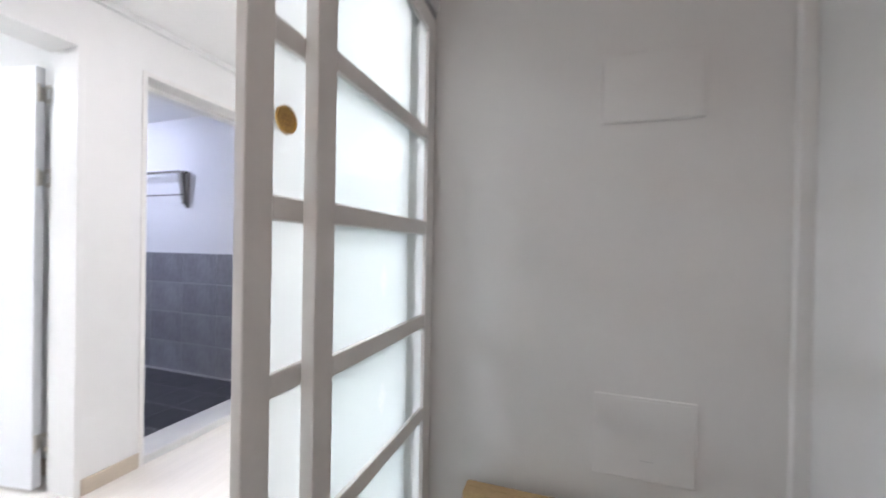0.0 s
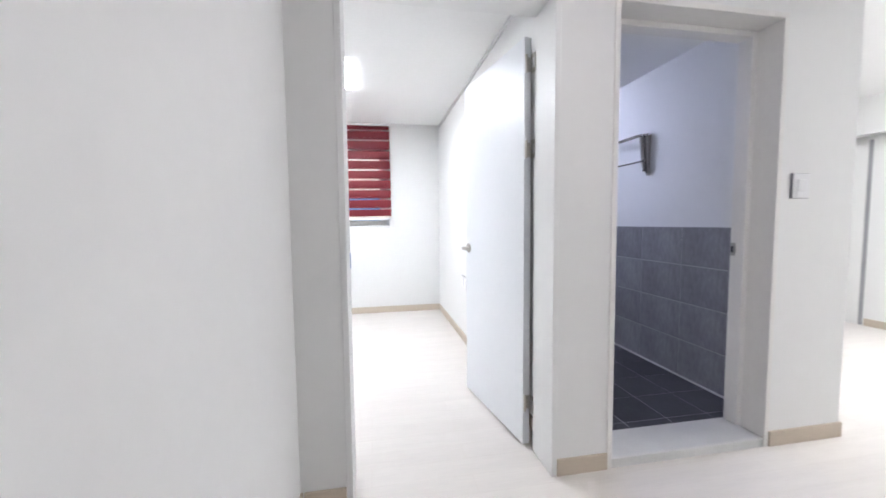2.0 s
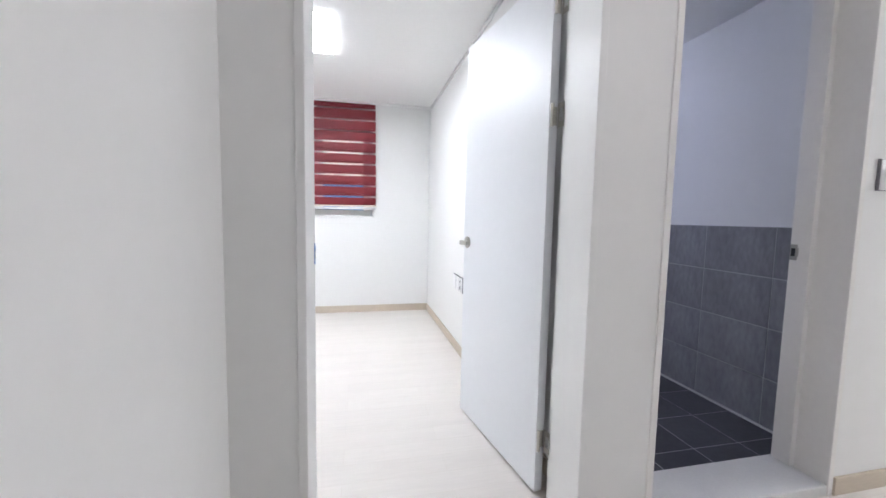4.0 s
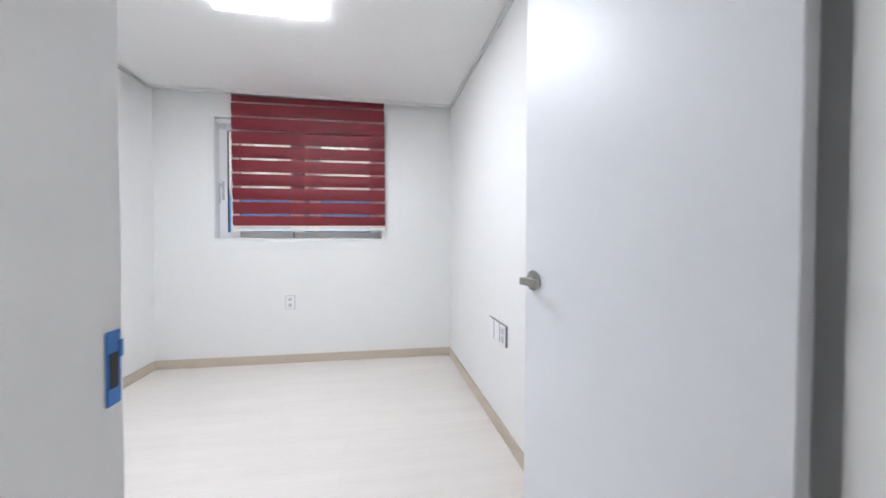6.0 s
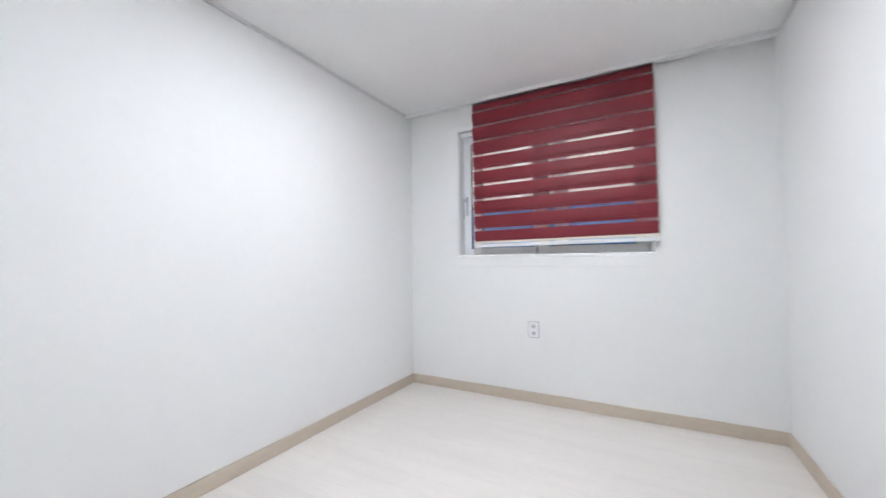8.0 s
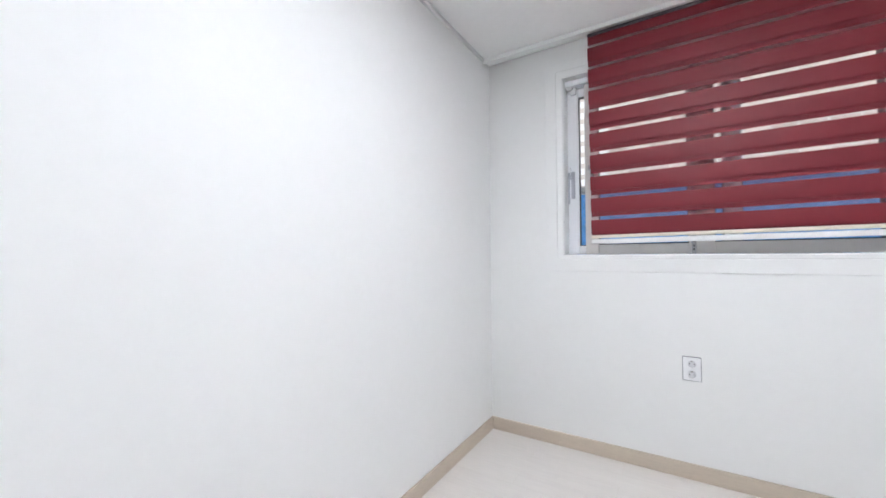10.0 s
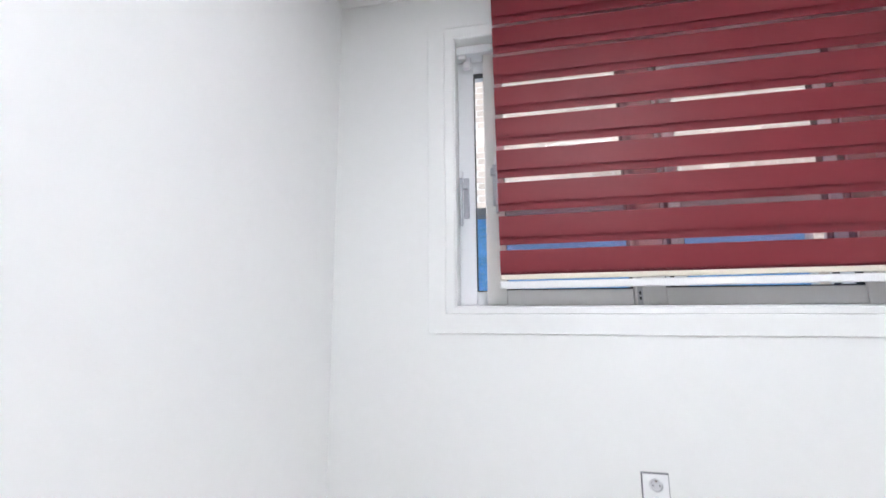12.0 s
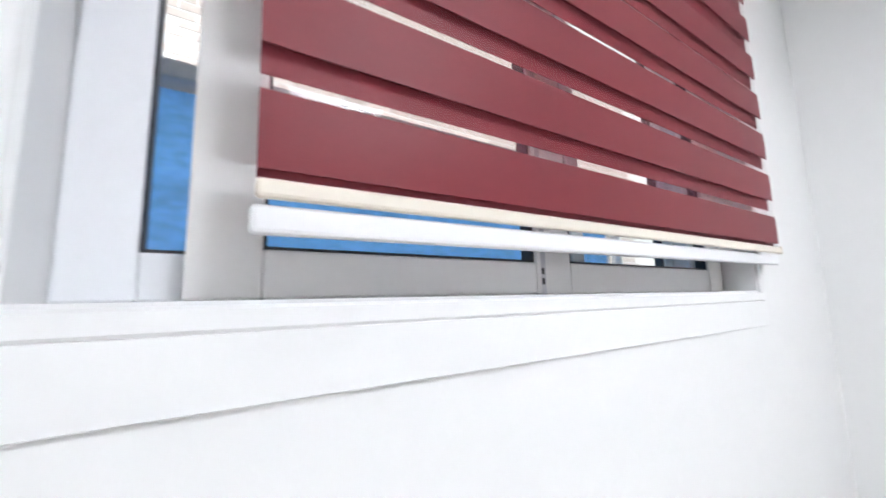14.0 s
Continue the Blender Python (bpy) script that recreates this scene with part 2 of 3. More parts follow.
setting("floor_bedroom", boxes(((XL, YD, -0.12), (XR, YW, 0.0))), M_FLOOR, "pale whitish wood laminate floor of the bedroom", "floor")
setting("floor_hall", boxes(((XL, 1.98, -0.12), (5.75, YD, 0.0))), M_FLOOR, "pale whitish wood laminate floor of the hallway", "floor")
setting("floor_corner", boxes(((2.87, YD, -0.12), (3.02, YB, 0.0))), M_FLOOR, "pale whitish wood laminate floor at the wall corner", "floor")
setting("floor_living", boxes(((3.02, YD, -0.12), (5.75, YW, 0.0))), M_FLOOR, "pale whitish wood laminate floor of the living room", "floor")
setting("floor_entry", boxes(((-1.0, 0.70, -0.18), (1.52, 1.98, -0.06))), M_ENTRY_FLOOR, "grey tiled entry floor one step down", "floor")
setting("ceiling_bedroom", boxes(((XL, YB, H), (XR, YW, H + 0.12))), M_CEIL, "white papered bedroom ceiling", "ceiling")
setting("ceiling_hall", boxes(((-1.15, 1.86, H), (5.75, YD, H + 0.12))), M_CEIL, "white papered hallway ceiling", "ceiling")
setting("ceiling_entry", boxes(((-1.15, 0.58, H), (1.64, 1.86, H + 0.12))), M_CEIL, "white papered entry ceiling", "ceiling")
setting("ceiling_living", boxes(((3.02, YD, H), (5.75, YW, H + 0.12))), M_CEIL, "white papered living room ceiling", "ceiling")
setting("ceiling_bathroom", boxes(((1.42, YB, 2.45), (2.90, 5.9, 2.55))), M_CEIL, "white bathroom ceiling", "ceiling")

# window wall, with the window opening
OX0, OX1, OZ0, OZ1 = -0.757, 0.664, 1.118, 2.162
setting("wall_window", boxes(((XL - 0.15, YW, -0.12), (OX0, 7.12, H + 0.12)), ((OX1, YW, -0.12), (1.45, 7.12, H + 0.12)),
                             ((OX0, YW, -0.12), (OX1, 7.12, OZ0)), ((OX0, YW, OZ1), (OX1, 7.12, H + 0.12))), M_WALL, "white papered wall around the window", "wall")
setting("wall_bedroom_west", boxes(((XL - 0.15, YB, -0.12), (XL, YW, H + 0.12))), M_WALL, "white papered bedroom wall", "wall")
setting("wall_bedroom_east", boxes(((XR, YB, -0.12), (1.42, YW, 2.56))), M_WALL, "white papered bedroom wall", "wall")
DX0, DX1, DZ = 0.378, 1.244, 2.095
BX0, BX1, BZ = 1.545, 2.395, 2.085
setting("wall_hall_north", boxes(((XL - 0.15, YD, -0.12), (DX0 - 0.0255, YB, H + 0.12))), M_WALL, "white papered hallway wall beside the bedroom door", "wall")
setting("wall_bedroom_header", boxes(((DX0 - 0.0255, YD, DZ + 0.0255), (DX1 + 0.0255, YB, H + 0.12))), M_WALL, "white papered wall strip above the bedroom door", "wall")
setting("wall_pier", boxes(((DX1 + 0.0255, YD, -0.12), (BX0 - 0.0255, YB, H + 0.12))), M_WALL, "white papered narrow wall between two door openings", "wall")
setting("wall_bathroom_header", boxes(((BX0 - 0.0255, YD, BZ + 0.0255), (BX1 + 0.0255, YB, H + 0.12))), M_WALL, "white papered wall strip above the bathroom door", "wall")
setting("wall_hall_end", boxes(((BX1 + 0.0255, YD, -0.12), (2.87, YB, H + 0.12))), M_WALL, "white papered hallway wall end with a light switch", "wall")
setting("wall_bathroom_strip", boxes(((1.42, YD + 0.02, H + 0.1201), (2.9, YB - 0.001, 2.56))), M_WALL, "white wall strip closing the raised bathroom ceiling", "wall")
setting("wall_hall_west", boxes(((0.0, 1.98, -0.12), (0.172, YD, H + 0.12))), M_WALL, "white papered hallway side wall", "wall")
setting("wall_entry_north", boxes(((-1.15, 1.86, -0.18), (0.15, 1.98, H))), M_WALL, "white papered entry wall", "wall")
setting("wall_entry_west", boxes(((-1.15, 0.58, -0.18), (-1.0, 1.86, H))), M_WALL, "white papered entry wall", "wall")
setting("wall_entry_south", boxes(((-1.0, 0.58, -0.18), (1.64, 0.70, H))), M_WALL, "white papered entry wall", "wall")
setting("wall_entry_east", boxes(((1.52, 0.70, -0.18), (1.64, 1.98, H))), M_WALL, "white papered entry end wall in shade", "wall")
setting("wall_hall_south", boxes(((1.64, 1.86, -0.12), (5.75, 1.98, H))), M_WALL, "white papered hallway wall", "wall")
setting("wall_sliding_header", boxes(((0.15, 1.86, 2.105), (1.52, 1.98, H))), M_WALL, "white wall strip above the sliding door", "wall")
setting("wall_living_north", boxes(((2.90, 6.86, -0.12), (5.75, 7.01, H + 0.12))), M_WALL, "white papered living room wall", "wall")
FX = 5.42
setting("wall_living_east", boxes(((FX, 1.98, -0.12), (FX + 0.12, 4.30, H)), ((FX, 4.30, 2.0), (FX + 0.12, 5.75, H)), ((FX, 5.75, -0.12), (FX + 0.12, 6.86, H))), M_WALL, "white papered wall with a recess opening", "wall")
setting("wall_recess_back", boxes(((5.64, 1.98, -0.12), (5.75, 6.86, H))), M_WALL, "white papered back wall of the recess", "wall")
setting("wall_bathroom_east", boxes(((2.90, YB, -0.2), (3.02, 6.86, 2.56))), M_WALL, "white painted bathroom wall above the tiles", "wall")
setting("wall_bathroom_north", boxes(((1.42, 5.9, -0.2), (2.90, 6.0, 2.55))), M_WALL, "white painted bathroom wall", "wall")
setting("floor_bathroom", boxes(((1.42, YB, -0.2), (2.90, 5.9, -0.112))), M_GROUT, "dark tiled bathroom floor with pale joints", "floor")

# ceiling trims
def trim_strip(name, pairs, label, mat=M_TRIM):
    return setting(name, boxes(*pairs, bevel=0.003), mat, label, "moulding")


trim_strip("trim_ceiling_west", [((XL + 0.0005, YB + 0.01, H - 0.022), (XL + 0.018, 6.75, H - 0.0005))], "thin ceiling moulding, greyed to stand for its shade", M_TRIM_GREY)
trim_strip("trim_ceiling_east", [((XR - 0.018, YB + 0.01, H - 0.022), (XR - 0.0005, 6.75, H - 0.0005))], "thin ceiling moulding, greyed to stand for its shade", M_TRIM_GREY)
trim_strip("trim_ceiling_window", [((XL + 0.002, 6.755, H - 0.026), (XR - 0.002, 6.775, H - 0.001)), ((XL + 0.002, 6.777, H - 0.012), (XR - 0.002, 6.788, H - 0.001))], "thin white double moulding before the blind")
trim_strip("trim_ceiling_hall", [((0.174, YD - 0.03, H - 0.035), (2.868, YD - 0.002, H - 0.002))], "thin white ceiling moulding in the hallway")


# baseboards
def baseboard(name, a, b, h=0.078):
    bm = boxes((a, (b[0], b[1], h)), bevel=0.002)
    return setting(name, bm, M_BASE, "beige wood-grain baseboard", "baseboard")


T = 0.011
baseboard("baseboard_window", (XL + T, YW - T, 0.0), (XR - T, YW - 0.0005))
baseboard("baseboard_west", (XL + 0.0005, YB + 0.002, 0.0), (XL + T, YW - 0.001))
baseboard("baseboard_east", (XR - T, YB + 0.002, 0.0), (XR - 0.0005, YW - 0.001))
baseboard("baseboard_pier", (DX1 + 0.028, YD - T, 0.0), (BX0 - 0.026, YD - 0.0005))
baseboard("baseboard_hall_right", (BX1 + 0.03, YD - T, 0.0), (2.87, YD - 0.0005))
baseboard("baseboard_hall_corner", (0.187, YD - T, 0.0), (DX0 - 0.027, YD - 0.0005))
baseboard("baseboard_hall_west", (0.1725, 2.0, 0.0), (0.183, YD - 0.0005))
baseboard("baseboard_living_a", (FX - T, 2.0, 0.0), (FX - 0.0005, 4.02))
baseboard("baseboard_living_b", (5.629, 4.3, 0.0), (5.6395, 5.10))
baseboard("baseboard_corner_end", (2.8705, YD - T, 0.0), (2.8815, YB - 0.002))
setting("trim_recess_casing", boxes(((FX - 0.008, 4.04, 0.0), (FX - 0.0005, 4.30, 2.06)), bevel=0.002), M_TRIM, "wide white casing beside the recess", "casing")
# grey strip laid on the back wall in place of a gap's shade
setting("trim_recess_gap_shade", boxes(((5.634, 5.115, 0.0), (5.6395, 5.150, 1.97))), M_HOLE, "narrow grey strip standing for the shade of a gap in the recess", "gap")


# ---- door frames ----
def door_frame(name, x0, x1, top, label, mat, face=0.026):
    ob = thing(name, ((x0 + x1) / 2, YD, 0), label, "door frame")
    inv = Matrix.Translation(-Vector(ob.location))
    def piece(n, *pairs):
        bm = boxes(*pairs, bevel=0.0025)
        bm.transform(inv)
        return part(n, bm, mat, ob)
    piece("jamb", ((x0 - face, YD - 0.006, 0), (x0, YB + 0.002, top)))
    piece("jamb", ((x1, YD - 0.006, 0), (x1 + face, YB + 0.002, top)))
    piece("head", ((x0 - face, YD - 0.006, top + 0.0002), (x1 + face, YB + 0.002, top + face)))
    return ob


door_frame("door_frame", DX0, DX1, DZ, "white door frame of the bedroom opening", M_TRIM)
bath_frame = door_frame("door_frame", BX0, BX1, BZ, "greyish white door frame of the bathroom opening", M_FRAME)
part("stop", boxes(((BX1 - 0.028 - 1.97, 0.12, 0.05), (BX1 - 0.0002 - 1.97, 0.196, BZ - 0.001)), bevel=0.002), M_FRAME, bath_frame)
part("stop", boxes(((BX0 + 0.0002 - 1.97, 0.12, BZ - 0.028), (BX1 - 0.03 - 1.97, 0.196, BZ - 0.0002)), bevel=0.002), M_FRAME, bath_frame)
strike = thing("strike_plate", (BX1 - 0.028, 3.70, 0.99), "small dark chrome strike plate on the bathroom jamb", "strike plate")
part("plate", boxes(((-0.0035, -0.014, -0.034), (-0.0005, 0.014, 0.034)), bevel=0.0012), M_NICKEL, strike)
part("hole_shade", boxes(((-0.005, -0.007, -0.017), (-0.0036, 0.008, 0.017))), M_DARK, strike)
part("lip", boxes(((-0.014, -0.020, -0.020), (-0.0036, -0.0145, 0.020)), bevel=0.001), M_NICKEL, strike)
tagged(setting("threshold_bathroom", boxes(((BX0 + 0.001, YD - 0.004, -0.1), (BX1 - 0.001, YB + 0.012, 0.045)), bevel=0.004), M_STONE), "white stone threshold of the bathroom", "threshold")
blue = thing("strike_plate", (DX0, 3.702, 0.985), "strike plate covered with blue protective film", "strike plate")
part("plate", boxes(((0.0003, -0.006, -0.034), (0.002, 0.013, 0.034)), bevel=0.001), M_BLUEFILM, blue)
part("hole_shade", boxes(((0.0021, -0.003, -0.018), (0.0027, 0.008, 0.014))), M_DARK, blue)
part("lip", boxes(((0.0021, 0.0085, 0.008), (0.0035, 0.0145, 0.024)), bevel=0.001), M_BLUEFILM, blue)

# ---- bedroom door leaf, standing open ----
leaf = thing("door_1", (1.206, 3.752, 0.0), "white flush bedroom door standing wide open", "door")
leaf["kind"] = "structure"
swing = math.atan2(4.468 - 3.757, 1.085 - 1.200)
leaf.rotation_euler = (0, 0, swing)
LW, LZ = 0.722, 2.022
part("panel", boxes(((0.0, -0.038, 0.014), (LW, 0.0, LZ)), bevel=0.0025), M_DOOR, leaf)
for z in (1.895, 1.495, 0.235):
    hinge = part("hinge", boxes(((-0.0018, -0.034, z - 0.034), (-0.0002, -0.006, z + 0.034)), bevel=0.0004), M_HINGE, leaf, "steel butt hinge")
    part("knuckle", rod((-0.012, -0.004, z - 0.042), (-0.012, -0.004, z + 0.042), 0.006), M_HINGE, hinge, smooth=True)
    part("flap", boxes(((-0.042, -0.0302, z + 0.024), (-0.0125, -0.0285, z + 0.044)), ((-0.042, -0.0302, z - 0.044), (-0.0125, -0.0285, z - 0.024)),
                       ((-0.020, -0.0302, z - 0.0239), (-0.0125, -0.0285, z + 0.0239)), ((-0.046, -0.0302, z - 0.044), (-0.0421, -0.0285, z + 0.044))), M_HINGE, hinge, "open steel frame flap")
    for s in (-0.022, 0.0, 0.022):
        part("screw", rod((-0.0030, -0.019, z + s), (-0.0012, -0.019, z + s), 0.0035, 10), M_NICKEL, hinge)
HX = LW - 0.054
handle = part("handle", rod((HX, 0.0, 0.980), (HX, 0.011, 0.980), 0.032, 28), M_NICKEL, leaf, "satin nickel lever handle on a round rose", smooth=True)
part("neck", rod((HX, 0.010, 0.980), (HX, 0.040, 0.980), 0.0105, 18), M_NICKEL, handle, smooth=True)
part("lever", boxes(((HX - 0.080, 0.036, 0.968), (HX + 0.010, 0.050, 0.991)), bevel=0.0045), M_NICKEL, handle)
back_handle = part("handle", rod((HX, -0.049, 0.980), (HX, -0.038, 0.980), 0.032, 28), M_NICKEL, leaf, smooth=True)
part("neck", rod((HX, -0.078, 0.980), (HX, -0.048, 0.980), 0.0105, 18), M_NICKEL, back_handle, smooth=True)
part("lever", boxes(((HX - 0.080, -0.088, 0.968), (HX + 0.010, -0.074, 0.991)), bevel=0.0045), M_NICKEL, back_handle)
part("latch_plate", boxes(((LW + 0.0002, -0.030, 0.91), (LW + 0.002, -0.008, 1.06)), bevel=0.0004), M_NICKEL, leaf)

scuff = boxes(((-0.016, 0.0002, -0.0016), (0.016, 0.0008, 0.0016)))
scuff.transform(Matrix.Translation((LW - 0.062, 0, 1.905)) @ Matrix.Rotation(radians(35), 4, "Y"))
part("scuff", scuff, M_HOLE, leaf, "small grey scuff mark")

# ---- bedroom ceiling lamp ----
lamp = thing("ceiling_lamp", (0.04, 5.275, H), "flat square white LED ceiling lamp, lit", "ceiling lamp")
part("housing", boxes(((-0.290, -0.290, -0.008), (0.290, 0.290, -0.0005)), bevel=0.002), M_PLASTIC, lamp)
part("diffuser", boxes(((-0.285, -0.285, -0.018), (0.285, 0.285, -0.0085)), bevel=0.002), M_PANEL, lamp, "glowing white diffuser")


# ---- lamps of the other spaces; the round ones are out of view ----
def unseen_lamp(x, y, z, r, mat, label):
    ob = thing("ceiling_lamp", (x, y, z), label, "ceiling lamp")
    part("base", rod((0, 0, -0.025), (0, 0, -0.0005), r * 1.04, 32), M_PLASTIC, ob, smooth=True)
    part("diffuser", rod((0, 0, -0.06), (0, 0, -0.0255), r, 32), mat, ob, "glowing white diffuser", smooth=True)
    return ob


# unseen hallway lamp, added and positioned to tune the wall brightness
unseen_lamp(1.30, 2.62, H, 0.13, M_HALL_FILL, "unseen small round lamp added to light the hallway, lit")
# added fill: no lamp is seen here, it only brightens the entry
unseen_lamp(-0.30, 1.22, H, 0.09, M_ENTRY_FILL, "unseen small round lamp added to brighten the entry, lit")
# lamp out of view; its place follows from the towel rack's shadow
unseen_lamp(2.0, 5.72, 2.45, 0.10, M_BATH, "unseen cool-white bathroom ceiling lamp, placed from the rack's shadow, lit")


def bar_lamp(x, y0, y1):
    ob = thing("bar_lamp", (x, (y0 + y1) / 2, H), "long slim white LED bar lamp on the ceiling, lit", "ceiling lamp")
    half = (y1 - y0) / 2
    part("housing", boxes(((-0.04, -half, -0.03), (0.04, half, -0.0005)), bevel=0.003), M_PLASTIC, ob)
    part("diffuser", boxes(((-0.033, -half + 0.01, -0.048), (0.033, half - 0.01, -0.0305)), bevel=0.006), M_BAR, ob, "glowing white diffuser")
    return ob


bar_lamp(4.62, 2.8, 4.1)


# ---- wall plates ----
def socket_plate(name, m, w, h, kinds, label, category, deep=0.0):
    """A plate in the x-z plane whose front looks to -y."""
    ob = thing(name, (0, 0, 0), label, category)
    ob.matrix_world = m @ Matrix.Translation((0, -deep, 0))
    part("rim", boxes(((-w / 2, -0.007, -h / 2), (w / 2, deep - 0.0005, h / 2)), bevel=0.0012), M_PLATE_RIM, ob, "smoke-grey rim")
    part("plate", boxes(((-w / 2 + 0.0026, -0.0095, -h / 2 + 0.0026), (w / 2 - 0.0026, -0.0072, h / 2 - 0.0026)), bevel=0.0012), M_PLASTIC, ob)
    for z in kinds:
        well = part("socket", rod((0, -0.0122, z), (0, -0.0106, z), 0.0195, 24), M_PLASTIC, ob, smooth=True)
        # no real hollow: a proud disc whose grey stands for the shade inside
        part("recess", rod((0, -0.0132, z), (0, -0.0123, z), 0.0165, 24), M_SOCKET_SHADE, well, "raised disc, grey standing for the recess's shade")
        for s in (-0.0095, 0.0095):
            part("pin_hole_shade", rod((s, -0.0138, z), (s, -0.0133, z), 0.0025, 10), M_DARK, well)
        part("earth_clip", boxes(((-0.003, -0.0142, z + 0.010), (0.003, -0.0133, z + 0.0155))), M_CHROME, well)
    return ob


socket_plate("wall_socket", pose(-0.141, YW, 0.548), 0.080, 0.120, (0.026, -0.026), "white double wall socket with a thin grey rim", "socket")
for n, (y, k) in enumerate(((5.500, ()), (5.397, ()), (5.294, (0.024, -0.024)))):
    lab = "white double wall socket with a dark grey rim" if k else "blank white cover plate with a dark grey rim"
    socket_plate("wall_socket" if k else "cover_plate", pose(XR, y, 0.580, 0, 0, -90), 0.094, 0.118, k, lab, "socket" if k else "cover plate", 0.005)

switch = thing("light_switch", (2.527, YD, 1.308), "white light switch plate with two rockers", "switch")
part("rim", boxes(((-0.050, -0.010, -0.061), (0.050, -0.0005, 0.061)), bevel=0.002), M_PLATE_RIM, switch, "dark grey rim")
part("plate", boxes(((-0.046, -0.014, -0.059), (0.049, -0.0102, 0.059)), bevel=0.002), M_PLASTIC, switch)
part("rocker", boxes(((-0.026, -0.020, -0.026), (0.026, -0.0142, 0.030)), bevel=0.002), M_PLASTIC, switch)
part("rocker", boxes(((-0.026, -0.018, -0.052), (0.026, -0.0142, -0.030)), bevel=0.002), M_PLASTIC, switch)

# ---- window ----
window = thing("window_1", (-0.04, YW, 1.65), "white plastic double sliding window behind the blind", "window")
window["kind"] = "structure"
winv = Matrix.Translation(-Vector(window.location))


def wpart(name, mat, *pairs, parent=None, bevel=0.003, label=""):
    bm = boxes(*pairs, bevel=bevel)
    bm.transform(winv)
    return part(name, bm, mat, parent or window, label)


C0, C1, CZ0, CZ1 = -0.858, 0.700, 1.026, 2.260
def frame_ring(outer, inner, y_front, chamfer):
    """A mitred rectangular frame on the wall, with chamfered edges."""
    (ax, az, bx, bz), (cx, cz, dx, dz) = outer, inner
    loops = [((ax, az, bx, bz), YW - 0.0004), ((ax, az, bx, bz), y_front + chamfer), ((ax + chamfer, az + chamfer, bx - chamfer, bz - chamfer), y_front),
             ((cx - chamfer, cz - chamfer, dx + chamfer, dz + chamfer), y_front), ((cx, cz, dx, dz), y_front + chamfer), ((cx, cz, dx, dz), YW - 0.0004)]
    bm = bmesh.new()
    rings = [[bm.verts.new(v) for v in ((x0, y, z0), (x1, y, z0), (x1, y, z1), (x0, y, z1))] for (x0, z0, x1, z1), y in loops]
    rings.append(rings[0])
    for r, q in zip(rings, rings[1:]):
        for i in range(4):
            j = (i + 1) % 4
            bm.faces.new((r[i], r[j], q[j], q[i]))
    bmesh.ops.recalc_face_normals(bm, faces=bm.faces[:])
    bm.transform(winv)
    return bm


STEP = (OX0 - 0.038, 1.093, OX1 + 0.018, CZ1 - 0.05)
part("casing", frame_ring((C0, CZ0, C1, CZ1), STEP, YW - 0.0075, 0.0012), M_TRIM, window)
part("inner_casing", frame_ring((STEP[0] + 0.0002, STEP[1] + 0.0002, STEP[2] - 0.0002, STEP[3] - 0.0002), (OX0, OZ0, OX1, OZ1), YW - 0.0095, 0.0035), M_TRIM, window)
# reveal lining and fixed frame
wpart("lining", M_TRIM, ((OX0, YW, OZ0), (OX0 + 0.004, 7.06, OZ1)), bevel=0)
wpart("lining", M_TRIM, ((OX1 - 0.004, YW, OZ0), (OX1, 7.06, OZ1)), bevel=0)
wpart("sill", M_TRIM, ((OX0 + 0.0041, YW, OZ0), (OX1 - 0.0041, 7.05, OZ0 + 0.004)), bevel=0)
wpart("head_frame", M_PVC, ((OX0 + 0.0041, 6.9, OZ1 - 0.035), (OX1 - 0.0041, 7.11, OZ1)))
wpart("side_frame", M_PVC, ((OX0 + 0.0041, 7.015, OZ0 + 0.0041), (OX0 + 0.02, 7.11, OZ1 - 0.0351)))
wpart("side_frame", M_PVC, ((OX1 - 0.02, 7.015, OZ0 + 0.0041), (OX1 - 0.0041, 7.11, OZ1 - 0.0351)))
wpart("roller_guide", M_PLASTIC, ((OX0 + 0.012, 6.905, OZ1 - 0.052), (OX0 + 0.045, 6.925, OZ1 - 0.0352)), ((OX0 + 0.030, 6.926, OZ1 - 0.078), (OX0 + 0.062, 6.945, OZ1 - 0.0352)))


def sash(x0, x1, y, stile_l, stile_r, z0, z1, rail, mat, depth=0.036, label=""):
    s = wpart("sash", mat, ((x0, y, z0), (x0 + stile_l, y + depth, z1)), ((x1 - stile_r, y, z0), (x1, y + depth, z1)),
              ((x0 + stile_l + 0.0002, y + 0.001, z0), (x1 - stile_r - 0.0002, y + depth - 0.001, z0 + rail)), ((x0 + stile_l + 0.0002, y + 0.001, z1 - rail), (x1 - stile_r - 0.0002, y + depth - 0.001, z1)), label=label)
    a, b, c, d = x0 + stile_l, x1 - stile_r, z0 + rail, z1 - rail
    g = 0.004
    wpart("gasket", M_GASKET, ((a, y + 0.006, c), (a + g, y + depth - 0.004, d)), ((b - g, y + 0.006, c), (b, y + depth - 0.004, d)),
          ((a + g, y + 0.006, c), (b - g, y + depth - 0.004, c + g)), ((a + g, y + 0.006, d - g), (b - g, y + depth - 0.004, d)), parent=s, bevel=0)
    bm = bmesh.new()
    bm.faces.new([bm.verts.new((px, y + depth / 2, pz)) for px, pz in ((a + g, c + g), (b - g, c + g), (b - g, d - g), (a + g, d - g))])
    bm.transform(winv)
    pane = part("pane", bm, M_GLASS, s, "clear glass pane")
    pane.visible_shadow = False
    return s


